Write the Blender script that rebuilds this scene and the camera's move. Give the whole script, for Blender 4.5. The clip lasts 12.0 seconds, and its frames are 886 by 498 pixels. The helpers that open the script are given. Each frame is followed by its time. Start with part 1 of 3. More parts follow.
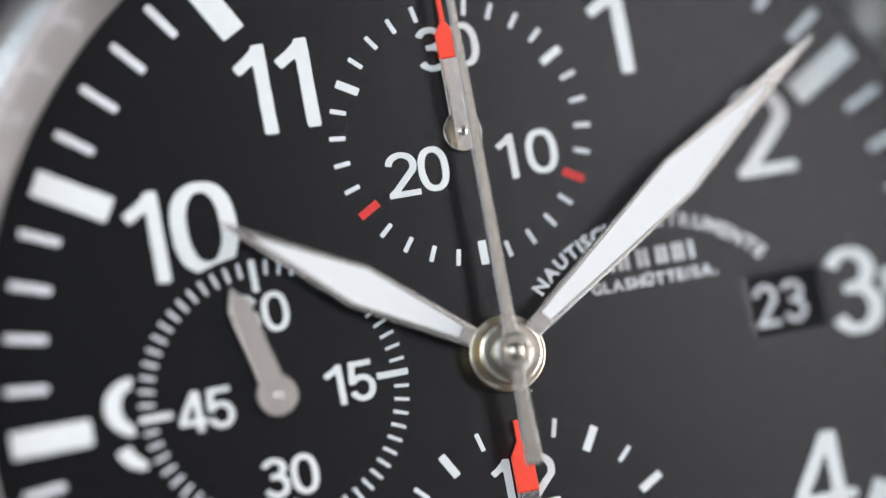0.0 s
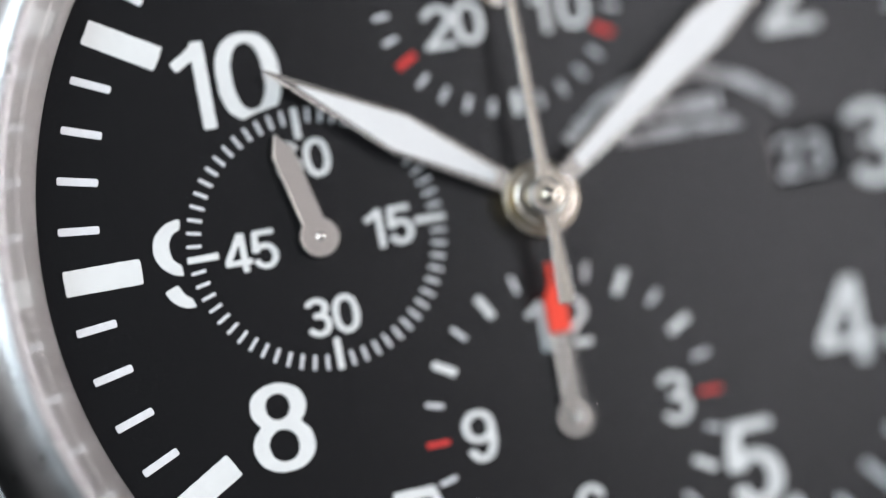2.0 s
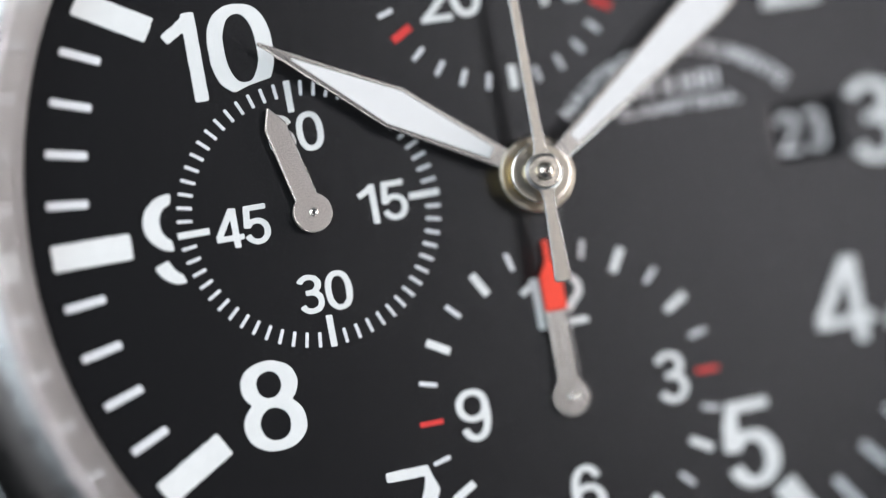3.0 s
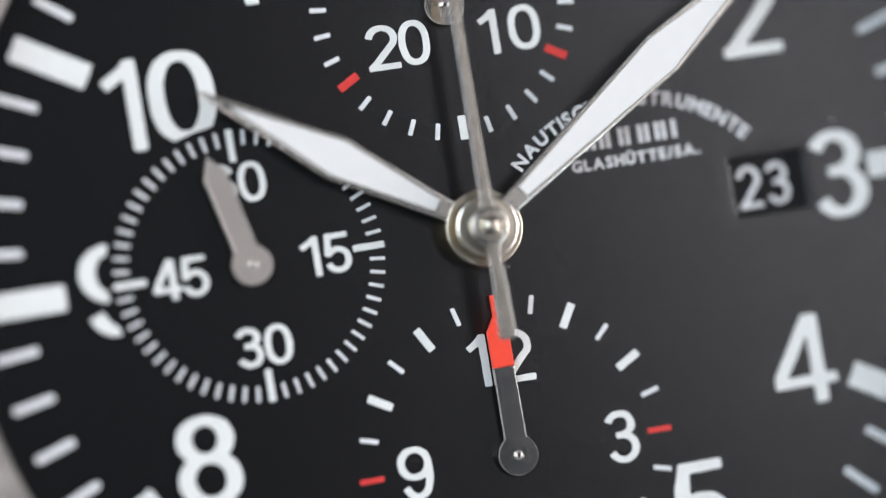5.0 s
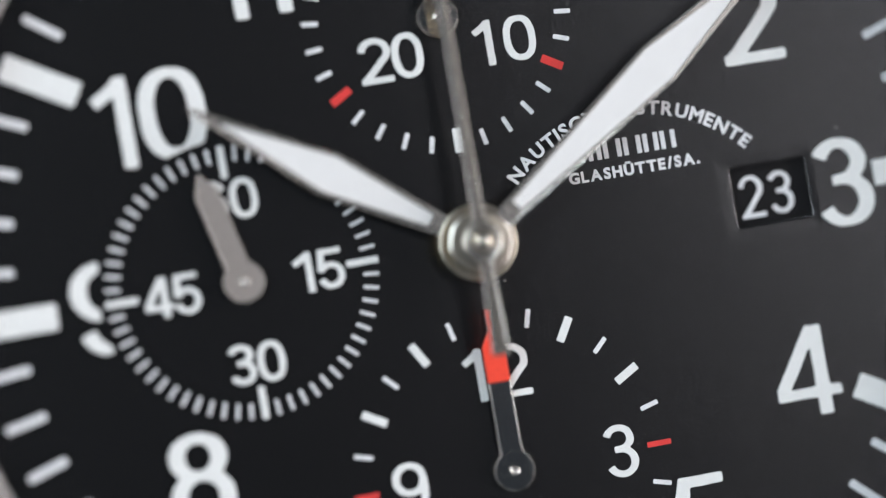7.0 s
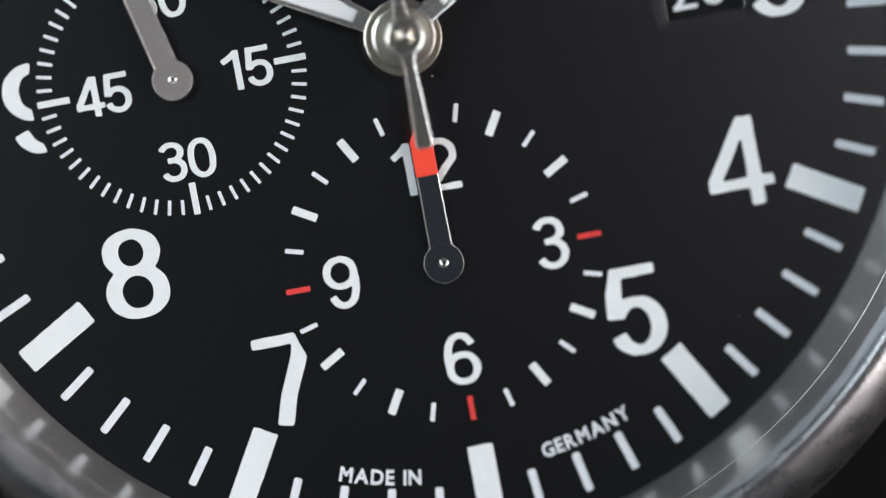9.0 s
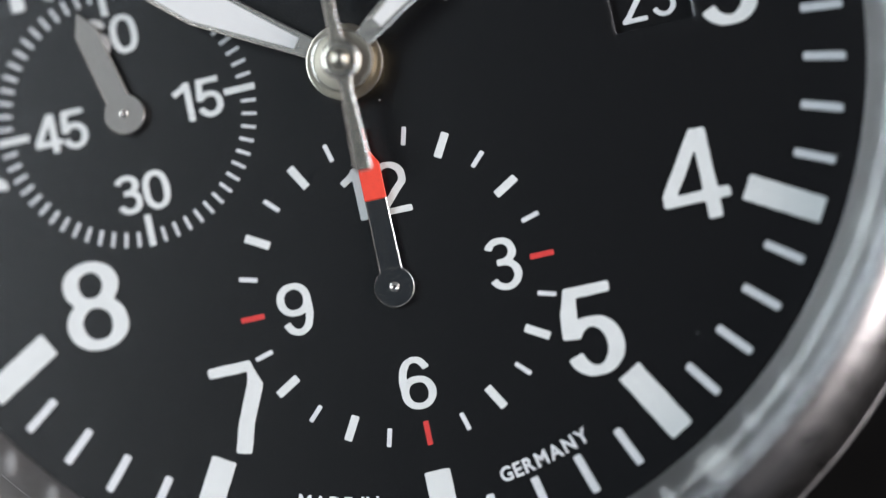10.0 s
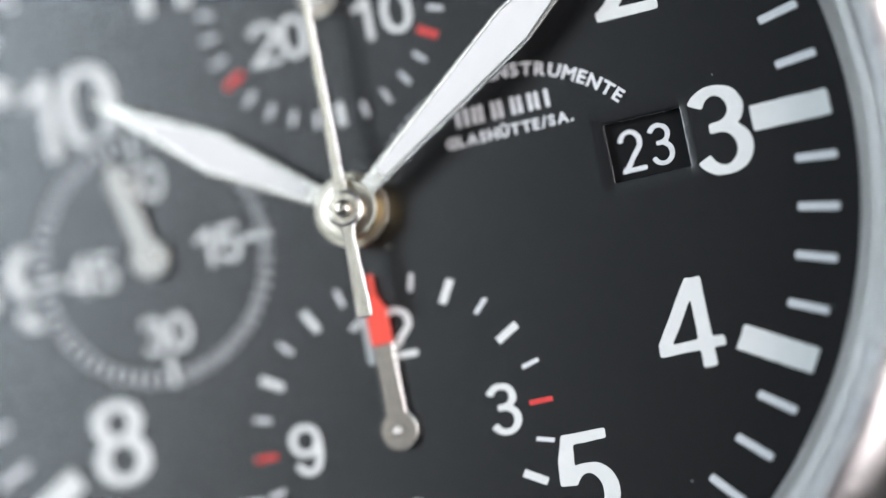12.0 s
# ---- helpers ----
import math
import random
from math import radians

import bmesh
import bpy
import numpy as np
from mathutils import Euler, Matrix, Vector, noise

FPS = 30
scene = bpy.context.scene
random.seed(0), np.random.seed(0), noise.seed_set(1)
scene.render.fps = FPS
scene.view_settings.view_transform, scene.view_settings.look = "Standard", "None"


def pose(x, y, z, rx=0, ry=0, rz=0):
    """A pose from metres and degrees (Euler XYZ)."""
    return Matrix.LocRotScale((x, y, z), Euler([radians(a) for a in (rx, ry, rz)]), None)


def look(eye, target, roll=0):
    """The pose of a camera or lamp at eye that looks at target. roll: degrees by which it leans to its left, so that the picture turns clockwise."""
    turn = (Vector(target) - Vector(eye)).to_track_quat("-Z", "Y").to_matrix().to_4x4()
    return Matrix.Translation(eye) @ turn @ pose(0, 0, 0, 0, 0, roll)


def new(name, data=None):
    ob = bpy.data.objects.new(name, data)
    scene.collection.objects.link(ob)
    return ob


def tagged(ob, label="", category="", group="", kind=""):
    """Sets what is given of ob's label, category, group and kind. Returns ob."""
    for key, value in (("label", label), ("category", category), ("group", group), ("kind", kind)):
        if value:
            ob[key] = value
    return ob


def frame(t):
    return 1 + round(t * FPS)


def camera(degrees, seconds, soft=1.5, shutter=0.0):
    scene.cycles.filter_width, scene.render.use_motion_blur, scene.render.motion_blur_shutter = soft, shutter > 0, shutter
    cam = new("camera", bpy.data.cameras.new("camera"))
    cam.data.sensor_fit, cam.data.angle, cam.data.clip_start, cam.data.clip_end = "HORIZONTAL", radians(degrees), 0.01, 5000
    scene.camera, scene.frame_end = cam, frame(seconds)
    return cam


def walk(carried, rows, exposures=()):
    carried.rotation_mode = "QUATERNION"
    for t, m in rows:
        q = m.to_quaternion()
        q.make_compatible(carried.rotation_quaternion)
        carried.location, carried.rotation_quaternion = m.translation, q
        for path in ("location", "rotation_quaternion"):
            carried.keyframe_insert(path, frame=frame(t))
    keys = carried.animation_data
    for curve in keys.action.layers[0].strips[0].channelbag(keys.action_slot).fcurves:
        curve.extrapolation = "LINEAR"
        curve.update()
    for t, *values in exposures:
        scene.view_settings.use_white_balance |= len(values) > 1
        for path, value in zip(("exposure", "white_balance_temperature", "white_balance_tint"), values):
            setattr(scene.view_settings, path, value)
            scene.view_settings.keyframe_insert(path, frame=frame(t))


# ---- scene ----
# Lens, focus and path. All lengths of the watch are written in millimetres and scaled by MM.
MM = 0.001
cam = camera(18.785, 12.0, soft=1.2)
cam.data.dof.use_dof = True
cam.data.dof.focus_distance = 96.1 * MM
cam.data.dof.aperture_fstop = 8.4
walk(cam, [
    (0.0, pose(-0.02437, 0.00043, 0.09340, 4.728, -13.162, -10.897)),
    (0.5, pose(-0.01977, 0.00082, 0.09494, 3.129, -10.546, -10.586)),
    (1.0, pose(-0.01831, -0.00183, 0.09678, 3.334, -9.298, -10.463)),
    (1.5, pose(-0.02474, -0.00541, 0.09651, 5.223, -12.119, -11.150)),
    (2.0, pose(-0.02730, -0.00490, 0.09617, 4.738, -13.072, -11.130)),
    (2.5, pose(-0.02724, -0.00371, 0.09517, 3.761, -13.159, -10.780)),
    (2.7, pose(-0.02756, -0.00361, 0.09465, 3.557, -13.380, -10.740)),
    (4.3, pose(-0.02773, -0.00868, 0.09439, 5.748, -13.999, -11.160)),
    (4.5, pose(-0.02497, -0.00610, 0.09462, 4.398, -12.876, -10.592)),
    (5.0, pose(-0.02090, -0.00256, 0.09395, 3.188, -11.334, -9.760)),
    (5.5, pose(-0.02106, -0.00247, 0.09345, 3.632, -11.660, -9.881)),
    (6.0, pose(-0.01734, -0.00179, 0.09527, 2.876, -9.341, -9.940)),
    (6.5, pose(-0.01622, -0.00165, 0.09497, 2.641, -8.716, -9.905)),
    (7.0, pose(-0.01512, -0.00049, 0.09428, 1.736, -8.247, -9.998)),
    (7.5, pose(-0.01119, 0.00358, 0.09583, -1.922, -6.403, -9.246)),
    (7.7, pose(-0.00947, 0.00583, 0.09643, -4.224, -5.772, -9.037)),
    (9.3, pose(-0.00318, -0.00753, 0.09647, -0.088, -2.397, -11.430)),
    (9.5, pose(0.00210, -0.00957, 0.09645, 0.676, 0.732, -11.847)),
    (10.0, pose(0.01294, -0.01241, 0.09519, 1.601, 7.100, -12.352)),
    (10.5, pose(0.02239, -0.01508, 0.09333, 2.688, 12.844, -12.421)),
    (11.0, pose(0.02777, -0.01428, 0.09310, 2.474, 15.751, -12.282)),
    (11.5, pose(0.02830, -0.01195, 0.09441, 1.984, 15.665, -11.994)),
    (12.0, pose(0.02827, -0.01242, 0.09417, 2.938, 15.987, -11.659)),
], exposures=[(0.0, -0.27), (2.5, -0.29), (5.5, -0.32), (7.0, -0.39), (7.5, -0.40), (9.5, -0.43), (10.5, -0.48), (11.0, -0.37), (12.0, -0.22)])

# ---- light: a dim studio with soft boxes and diffusers on both sides ----
world = bpy.data.worlds.new("studio")
world.use_nodes = True
world.node_tree.nodes["Background"].inputs["Color"].default_value = (0.52, 0.70, 1.0, 1)
world.node_tree.nodes["Background"].inputs["Strength"].default_value = 0.042
scene.world = world


def soft_box(name, eye, target, width, height, radiance, colour):
    """A rectangular diffuser that gives off the same light all over its face."""
    lamp = bpy.data.lights.new(name, "AREA")
    lamp.shape, lamp.size, lamp.size_y = "RECTANGLE", width, height
    lamp.energy = radiance * math.pi * width * height
    lamp.color = colour
    ob = new(name, lamp)
    ob.matrix_world = look(eye, target)
    return ob


def from_dial(angle, turn, distance):
    """A place at that many degrees off the dial's axis, turned from 3 o'clock towards 12."""
    a, b = radians(angle), radians(turn)
    return (distance * math.sin(a) * math.cos(b), distance * math.sin(a) * math.sin(b), distance * math.cos(a))


soft_box("soft_box_high", from_dial(39.6, 155, 0.6), (0, 0, 0), 0.40, 0.26, 11.0, (0.78, 0.905, 1.0))
soft_box("diffuser_left", from_dial(21.2, 168, 0.65), (0, 0, 0), 0.42, 0.10, 0.70, (1.0, 0.97, 0.94))
soft_box("diffuser_right", from_dial(23, 13, 0.65), (0, 0, 0), 0.28, 0.13, 2.3, (0.96, 0.94, 1.0))
soft_box("soft_box_left", from_dial(70, 158, 0.5), (0, 0, 0), 0.50, 0.36, 1.0, (1.0, 0.96, 0.97))
soft_box("soft_box_right", from_dial(66, -8, 0.5), (0, 0, 0), 0.50, 0.32, 11.0, (1.0, 0.925, 0.94))


# ---- materials ----
def material(name, colour, rough=0.5, metal=0.0, spots=None, bump=None, rough_spots=None, specular=0.5, spread=0.2, pebbles=None):
    """Principled surface. spots, rough_spots: (size in mm, amount) of a change of tone or gloss; bump: rows of (size in mm, depth in mm); spread: how gently the tone changes; pebbles: (size, depth) of a skin of small round grains."""
    m = bpy.data.materials.new(name)
    m.use_nodes = True
    nt = m.node_tree
    b = nt.nodes["Principled BSDF"]
    b.inputs["Base Color"].default_value = (*colour, 1)
    b.inputs["Roughness"].default_value = rough
    b.inputs["Metallic"].default_value = metal
    b.inputs["Specular IOR Level"].default_value = specular
    co = nt.nodes.new("ShaderNodeTexCoord")

    def noise_of(size, detail=3.0):
        n = nt.nodes.new("ShaderNodeTexNoise")
        n.inputs["Scale"].default_value = 1.0 / (size * MM)
        n.inputs["Detail"].default_value = detail
        nt.links.new(co.outputs["Object"], n.inputs["Vector"])
        return n.outputs["Fac"]

    def ranged(fac, low, high, half=0.2):
        r = nt.nodes.new("ShaderNodeMapRange")
        r.inputs["From Min"].default_value, r.inputs["From Max"].default_value = 0.5 - half, 0.5 + half
        r.inputs["To Min"].default_value, r.inputs["To Max"].default_value = low, high
        nt.links.new(fac, r.inputs["Value"])
        return r.outputs["Result"]

    if spots:
        size, amount = spots
        mix = nt.nodes.new("ShaderNodeMix")
        mix.data_type = "RGBA"
        mix.inputs["A"].default_value = (*[c * (1 - amount) for c in colour], 1)
        mix.inputs["B"].default_value = (*[min(1, c * (1 + amount)) for c in colour], 1)
        nt.links.new(ranged(noise_of(size, 5.0), 0, 1, spread), mix.inputs["Factor"])
        nt.links.new(mix.outputs["Result"], b.inputs["Base Color"])
    if rough_spots:
        size, amount = rough_spots
        nt.links.new(ranged(noise_of(size, 4.0), rough - amount, rough + amount), b.inputs["Roughness"])
    last = None
    for size, depth in bump or ():
        u = nt.nodes.new("ShaderNodeBump")
        u.inputs["Strength"].default_value = 1.0
        u.inputs["Distance"].default_value = depth * MM
        nt.links.new(noise_of(size, 2.0), u.inputs["Height"])
        if last:
            nt.links.new(last.outputs["Normal"], u.inputs["Normal"])
        last = u
    if pebbles:
        size, depth = pebbles
        cells = nt.nodes.new("ShaderNodeTexVoronoi")
        cells.feature = "SMOOTH_F1"
        cells.inputs["Scale"].default_value = 1.0 / (size * MM)
        cells.inputs["Smoothness"].default_value = 0.6
        nt.links.new(co.outputs["Object"], cells.inputs["Vector"])
        u = nt.nodes.new("ShaderNodeBump")
        u.invert = True
        u.inputs["Distance"].default_value = depth * MM
        nt.links.new(cells.outputs["Distance"], u.inputs["Height"])
        if last:
            nt.links.new(last.outputs["Normal"], u.inputs["Normal"])
        last = u
    if last:
        nt.links.new(last.outputs["Normal"], b.inputs["Normal"])
    return m


DIAL = material("matt_black_dial", (0.0028, 0.0027, 0.0029), 0.25, spots=(0.07, 0.95), bump=[(0.6, 0.003)], specular=0.80, spread=0.09, pebbles=(0.085, 0.0038))
PRINT = material("white_print", (0.69, 0.705, 0.69), 0.65, spots=(0.5, 0.03), bump=[(0.06, 0.003)], specular=0.2)
PRINT_FINE = material("thin_white_print", (0.67, 0.68, 0.69), 0.65, spots=(0.3, 0.05), bump=[(0.05, 0.003)], specular=0.2)
LUME = material("white_luminous_paint", (0.69, 0.69, 0.68), 0.65, spots=(0.4, 0.02), bump=[(0.08, 0.003)], specular=0.2)
RED = material("red_print", (0.62, 0.035, 0.03), 0.5, spots=(0.3, 0.08), bump=[(0.05, 0.003)])
RED_PAINT = material("red_lacquer", (0.80, 0.06, 0.03), 0.38, spots=(0.3, 0.06))
STEEL_HAND = material("satin_nickel", (0.68, 0.645, 0.585), 0.27, 1.0, spots=(0.035, 0.22), bump=[(0.04, 0.0015)])
STEEL_FLAT = material("lapped_nickel", (0.80, 0.76, 0.69), 0.13, 1.0, spots=(0.05, 0.2), bump=[(0.05, 0.0010)])
STEEL_MATT = material("blasted_nickel", (0.52, 0.49, 0.45), 0.33, 1.0, spots=(0.05, 0.34), bump=[(0.05, 0.008)])
STEEL_TURNED = material("turned_nickel", (0.52, 0.475, 0.385), 0.30, 1.0, spots=(0.04, 0.14), bump=[(0.04, 0.0012)])
STEEL_POLISHED = material("polished_nickel", (0.66, 0.61, 0.52), 0.24, 1.0, spots=(0.05, 0.18))
STEEL_EDGE = material("bright_cut_nickel", (0.82, 0.79, 0.73), 0.27, 1.0, spots=(0.08, 0.06))
STEEL_BEZEL = material("polished_steel_bezel", (0.42, 0.415, 0.41), 0.29, 1.0, spots=(0.8, 0.06), rough_spots=(0.9, 0.04))
STEEL_CASE = material("brushed_steel_case", (0.46, 0.46, 0.46), 0.44, 1.0, spots=(0.8, 0.06), bump=[(0.10, 0.001)], rough_spots=(0.8, 0.06))
BRASS = material("brass", (0.75, 0.55, 0.20), 0.22, 1.0, spots=(0.2, 0.1))
# Near-black colour of the bore plugs: the shade inside the pins' holes is painted.
BORE_SHADE = material("bore_shade", (0.02, 0.02, 0.02), 0.4)
DATE_DISC = material("date_disc_black", (0.005, 0.005, 0.0055), 0.6, spots=(0.5, 0.2), bump=[(0.08, 0.002)], specular=0.12)
TABLE = material("black_table_cloth", (0.004, 0.004, 0.004), 0.9, spots=(4.0, 0.3), bump=[(0.5, 0.1)], specular=0.1)

CLOTH = material("grey_reflector_cloth", (0.28, 0.28, 0.28), 0.8, spots=(60.0, 0.05), bump=[(3.0, 0.3)])


def ring_material():
    """Fine-turned steel under a polish: a soft and a sharp gloss together."""
    m = bpy.data.materials.new("polished_steel_ring")
    m.use_nodes = True
    nt = m.node_tree
    nt.nodes.remove(nt.nodes["Principled BSDF"])
    co = nt.nodes.new("ShaderNodeTexCoord")
    grain = nt.nodes.new("ShaderNodeTexNoise")
    grain.inputs["Scale"].default_value = 1 / (0.35 * MM)
    grain.inputs["Detail"].default_value = 5
    nt.links.new(co.outputs["Object"], grain.inputs["Vector"])
    tone = nt.nodes.new("ShaderNodeMix")
    tone.data_type = "RGBA"
    tone.inputs["A"].default_value = (0.56, 0.555, 0.545, 1)
    tone.inputs["B"].default_value = (0.72, 0.715, 0.70, 1)
    nt.links.new(grain.outputs["Fac"], tone.inputs["Factor"])
    mix = nt.nodes.new("ShaderNodeMixShader")
    mix.inputs["Fac"].default_value = 0.52
    for k, rough in ((1, 0.45), (2, 0.13)):
        gloss = nt.nodes.new("ShaderNodeBsdfGlossy")
        gloss.inputs["Roughness"].default_value = rough
        nt.links.new(tone.outputs["Result"], gloss.inputs["Color"])
        nt.links.new(gloss.outputs[0], mix.inputs[k])
    nt.links.new(mix.outputs[0], nt.nodes["Material Output"].inputs["Surface"])
    return m


STEEL_RING = ring_material()


def glass_material():
    """Coated sapphire: clear, with the faint gloss of its faces by Fresnel."""
    m = bpy.data.materials.new("sapphire_crystal")
    m.use_nodes = True
    nt = m.node_tree
    nt.nodes.remove(nt.nodes["Principled BSDF"])
    clear = nt.nodes.new("ShaderNodeBsdfTransparent")
    gloss = nt.nodes.new("ShaderNodeBsdfGlossy")
    gloss.inputs["Roughness"].default_value = 0.2
    gloss.inputs["Color"].default_value = (0.93, 0.96, 1.0, 1)
    fresnel = nt.nodes.new("ShaderNodeFresnel")
    fresnel.inputs["IOR"].default_value = 1.13
    mix = nt.nodes.new("ShaderNodeMixShader")
    nt.links.new(fresnel.outputs["Fac"], mix.inputs["Fac"])
    nt.links.new(clear.outputs[0], mix.inputs[1])
    nt.links.new(gloss.outputs[0], mix.inputs[2])
    nt.links.new(mix.outputs[0], nt.nodes["Material Output"].inputs["Surface"])
    return m


GLASS = glass_material()


# ---- building helpers ----
def link_mesh(name, mesh, parent, label="", m=None):
    ob = new(name, mesh)
    ob.parent = parent
    if m:
        ob.matrix_basis = m
    if label:
        tagged(ob, label)
    return ob


def mesh_of(name, bm, mat, smooth=False):
    """Millimetres in, metres out."""
    bmesh.ops.scale(bm, vec=(MM, MM, MM), verts=bm.verts)
    bmesh.ops.recalc_face_normals(bm, faces=bm.faces)
    mesh = bpy.data.meshes.new(name)
    bm.to_mesh(mesh)
    bm.free()
    mesh.materials.append(mat)
    if smooth:
        for p in mesh.polygons:
            p.use_smooth = True
    return mesh


def bright_edges(ob, mat=None):
    """Gives the bevels of a plate or disc a brighter cut."""
    ob.data.materials.append(mat or STEEL_EDGE)
    for p in ob.data.polygons:
        if 0.12 < abs(p.normal.z) < 0.93:
            p.material_index = 1
    return ob


def part(name, bm, mat, parent, label="", smooth=False, m=None):
    return link_mesh(name, mesh_of(name, bm, mat, smooth), parent, label, m)


def at(x, y, z=0, turn=0):
    """A place on the watch in millimetres, turned clockwise by so many degrees."""
    return pose(x * MM, y * MM, z * MM, 0, 0, -turn)


def lathe(profile, steps=192, closed=True, crease=False):
    """Turns a profile of (radius, height) about the z axis. crease: its corners stay sharp."""
    bm = bmesh.new()
    rings = []
    for r, z in profile:
        if r < 1e-6:
            rings.append([bm.verts.new((0, 0, z))])
        else:
            rings.append([bm.verts.new((r * math.sin(2 * math.pi * i / steps), r * math.cos(2 * math.pi * i / steps), z)) for i in range(steps)])
    pairs = list(zip(rings, rings[1:]))
    if closed:
        pairs.append((rings[-1], rings[0]))
    for a, b in pairs:
        for i in range(steps):
            j = (i + 1) % steps
            vs = [a[i % len(a)], a[j % len(a)], b[j % len(b)], b[i % len(b)]]
            vs = [v for k, v in enumerate(vs) if v not in vs[:k]]
            if len(vs) > 2:
                bm.faces.new(vs)
    if crease:
        for ring in rings:
            for v, w in zip(ring, ring[1:] + ring[:1]):
                edge = bm.edges.get((v, w)) if v is not w else None
                if edge:
                    edge.smooth = False
    return bm


def rounded(points, radius, steps=3):
    """Cuts the corners of a closed outline round."""
    out = []
    n = len(points)
    for i in range(n):
        a, p, b = (Vector(points[k % n]) for k in (i - 1, i, i + 1))
        r = min(radius, (a - p).length * 0.45, (b - p).length * 0.45)
        u, v = p + (a - p).normalized() * r, p + (b - p).normalized() * r
        for k in range(steps + 1):
            t = k / steps
            out.append(tuple((1 - t) ** 2 * u + 2 * t * (1 - t) * p + t * t * v))
    return out


def shrunk(ps, d):
    """An outline that runs counter-clockwise, drawn in by d."""
    res = []
    n = len(ps)
    for i in range(n):
        a, p, b = ps[i - 1], ps[i], ps[(i + 1) % n]
        d1, d2 = (p - a).normalized(), (b - p).normalized()
        n1, n2 = Vector((-d1.y, d1.x)), Vector((-d2.y, d2.x))
        m = n1 + n2
        m = m / max(m.length_squared, 0.3) * 2 if m.length > 1e-6 else n1
        res.append(p + m * d)
    return res


def slab(outline, z0, z1, edge=0.0, bm=None):
    """A flat plate with that outline, its upper edge bevelled by edge."""
    bm = bm or bmesh.new()
    n = len(outline)
    ps = [Vector(p) for p in outline]
    area = sum(ps[i].x * ps[(i + 1) % n].y - ps[(i + 1) % n].x * ps[i].y for i in range(n))
    if area < 0:
        ps.reverse()

    loops = [(ps, z0), (ps, z1 - edge)] + ([(shrunk(ps, edge), z1)] if edge else [])
    rows = [[bm.verts.new((p.x, p.y, z)) for p in q] for q, z in loops]
    for a, b in zip(rows, rows[1:]):
        for i in range(n):
            j = (i + 1) % n
            bm.faces.new((a[i], a[j], b[j], b[i]))
    top = bm.faces.new(rows[-1])
    bottom = bm.faces.new(list(reversed(rows[0])))
    bmesh.ops.triangulate(bm, faces=[top, bottom])
    return bm


def bar(length, width, height=0.035, corner=0.06):
    """A printed bar that lies along y, about its middle."""
    x, y = width / 2, length / 2
    return slab(rounded([(-x, -y), (x, -y), (x, y), (-x, y)], corner), 0, height, min(0.015, height * 0.45))


def hand_painted_bar(length, width, height, corner, seed):
    """A thick painted bar with slightly uneven edges."""
    x, y = width / 2, length / 2
    corners = rounded([(-x, -y), (x, -y), (x, y), (-x, y)], corner)
    path = finer(corners + corners[:1], 0.07)[:-1]
    wavy = []
    for px, py in path:
        d = 0.022 * noise.noise((px * 4.5, py * 4.5, seed * 7.3)) + 0.010 * noise.noise((px * 14, py * 14, seed * 3.1))
        wavy.append((px * (1 + d / x * 0.7), py * (1 + d / y)))
    return slab(wavy, 0, height, 0.018)


# Strokes of the numerals: centre lines in a box of height 1 and width w, drawn with a pen of width s.
def arc(cx, cy, rx, ry, a0, a1, power=2.0, steps=56):
    out = []
    for i in range(steps + 1):
        a = radians(a0 + (a1 - a0) * i / steps)
        c, s_ = math.cos(a), math.sin(a)
        out.append((cx + rx * math.copysign(abs(c) ** (2 / power), c), cy + ry * math.copysign(abs(s_) ** (2 / power), s_)))
    return out


def digit_strokes(ch, w, s, q):
    """s, q: the width of upright and of level lines."""
    h, k = s / 2, q / 2
    cx, rx = w / 2, w / 2 - h
    if ch == "0":
        return [arc(cx, 0.5, rx, 0.5 - k, 0, 360, 2.35, 72)]
    if ch == "1":
        return [[(w - h, 0), (w - h, 1)], [(0.02, 0.735), (w * 0.45, 0.83), (w - h, 0.935)]]
    if ch == "2":
        ry = 0.28 - k / 2
        top = arc(cx, 1 - k - ry, rx, ry, 172, -28)
        return [top + [(w * 0.60, 0.40), (w * 0.24, q * 1.2), (h * 1.05, q * 0.72)], [(0, k), (w, k)]]
    if ch == "3":
        mid = 0.535
        r1, r2 = (1 - k - mid) / 2, (mid - k) / 2
        return [arc(cx - 0.01, mid + r1, rx * 0.93, r1, 162, -90), arc(cx, k + r2, rx, r2, 90, -161), [(w * 0.33, mid), (cx + 0.02, mid)]]
    if ch == "4":
        return [[(w * 0.72, 0), (w * 0.72, 1)], [(w * 0.68, 0.985), (h * 0.80, 0.285)], [(0.01, 0.258), (w, 0.258)]]
    if ch == "5":
        ry = 0.33 - k
        return [[(w * 0.17, 1 - k), (w * 0.94, 1 - k)], [(w * 0.22, 1.0), (w * 0.13, 0.44)], arc(cx, 0.33, rx, ry, 152, -165, 2.1)]
    if ch in "69":
        ry = 0.315 - k
        strokes = [arc(cx, 0.315, rx, ry, 0, 360, 2.1, 72), arc(cx, 0.5, rx, 0.5 - k, 196, 32, 2.15)]
        return strokes if ch == "6" else [[(w - x, 1 - y) for x, y in p] for p in strokes]
    if ch == "7":
        return [[(0, 1 - k), (w, 1 - k)], [(w - h * 1.1, 1 - q * 0.9), (w * 0.785, 0.73), (w * 0.50, 0.33), (w * 0.34, 0)]]
    mid = 0.535
    r1, r2 = (1 - k - mid) / 2, (mid - k) / 2
    return [arc(cx, mid + r1, rx * 0.88, r1, 0, 360, 2.1, 72), arc(cx, k + r2, rx, r2, 0, 360, 2.1, 72)]


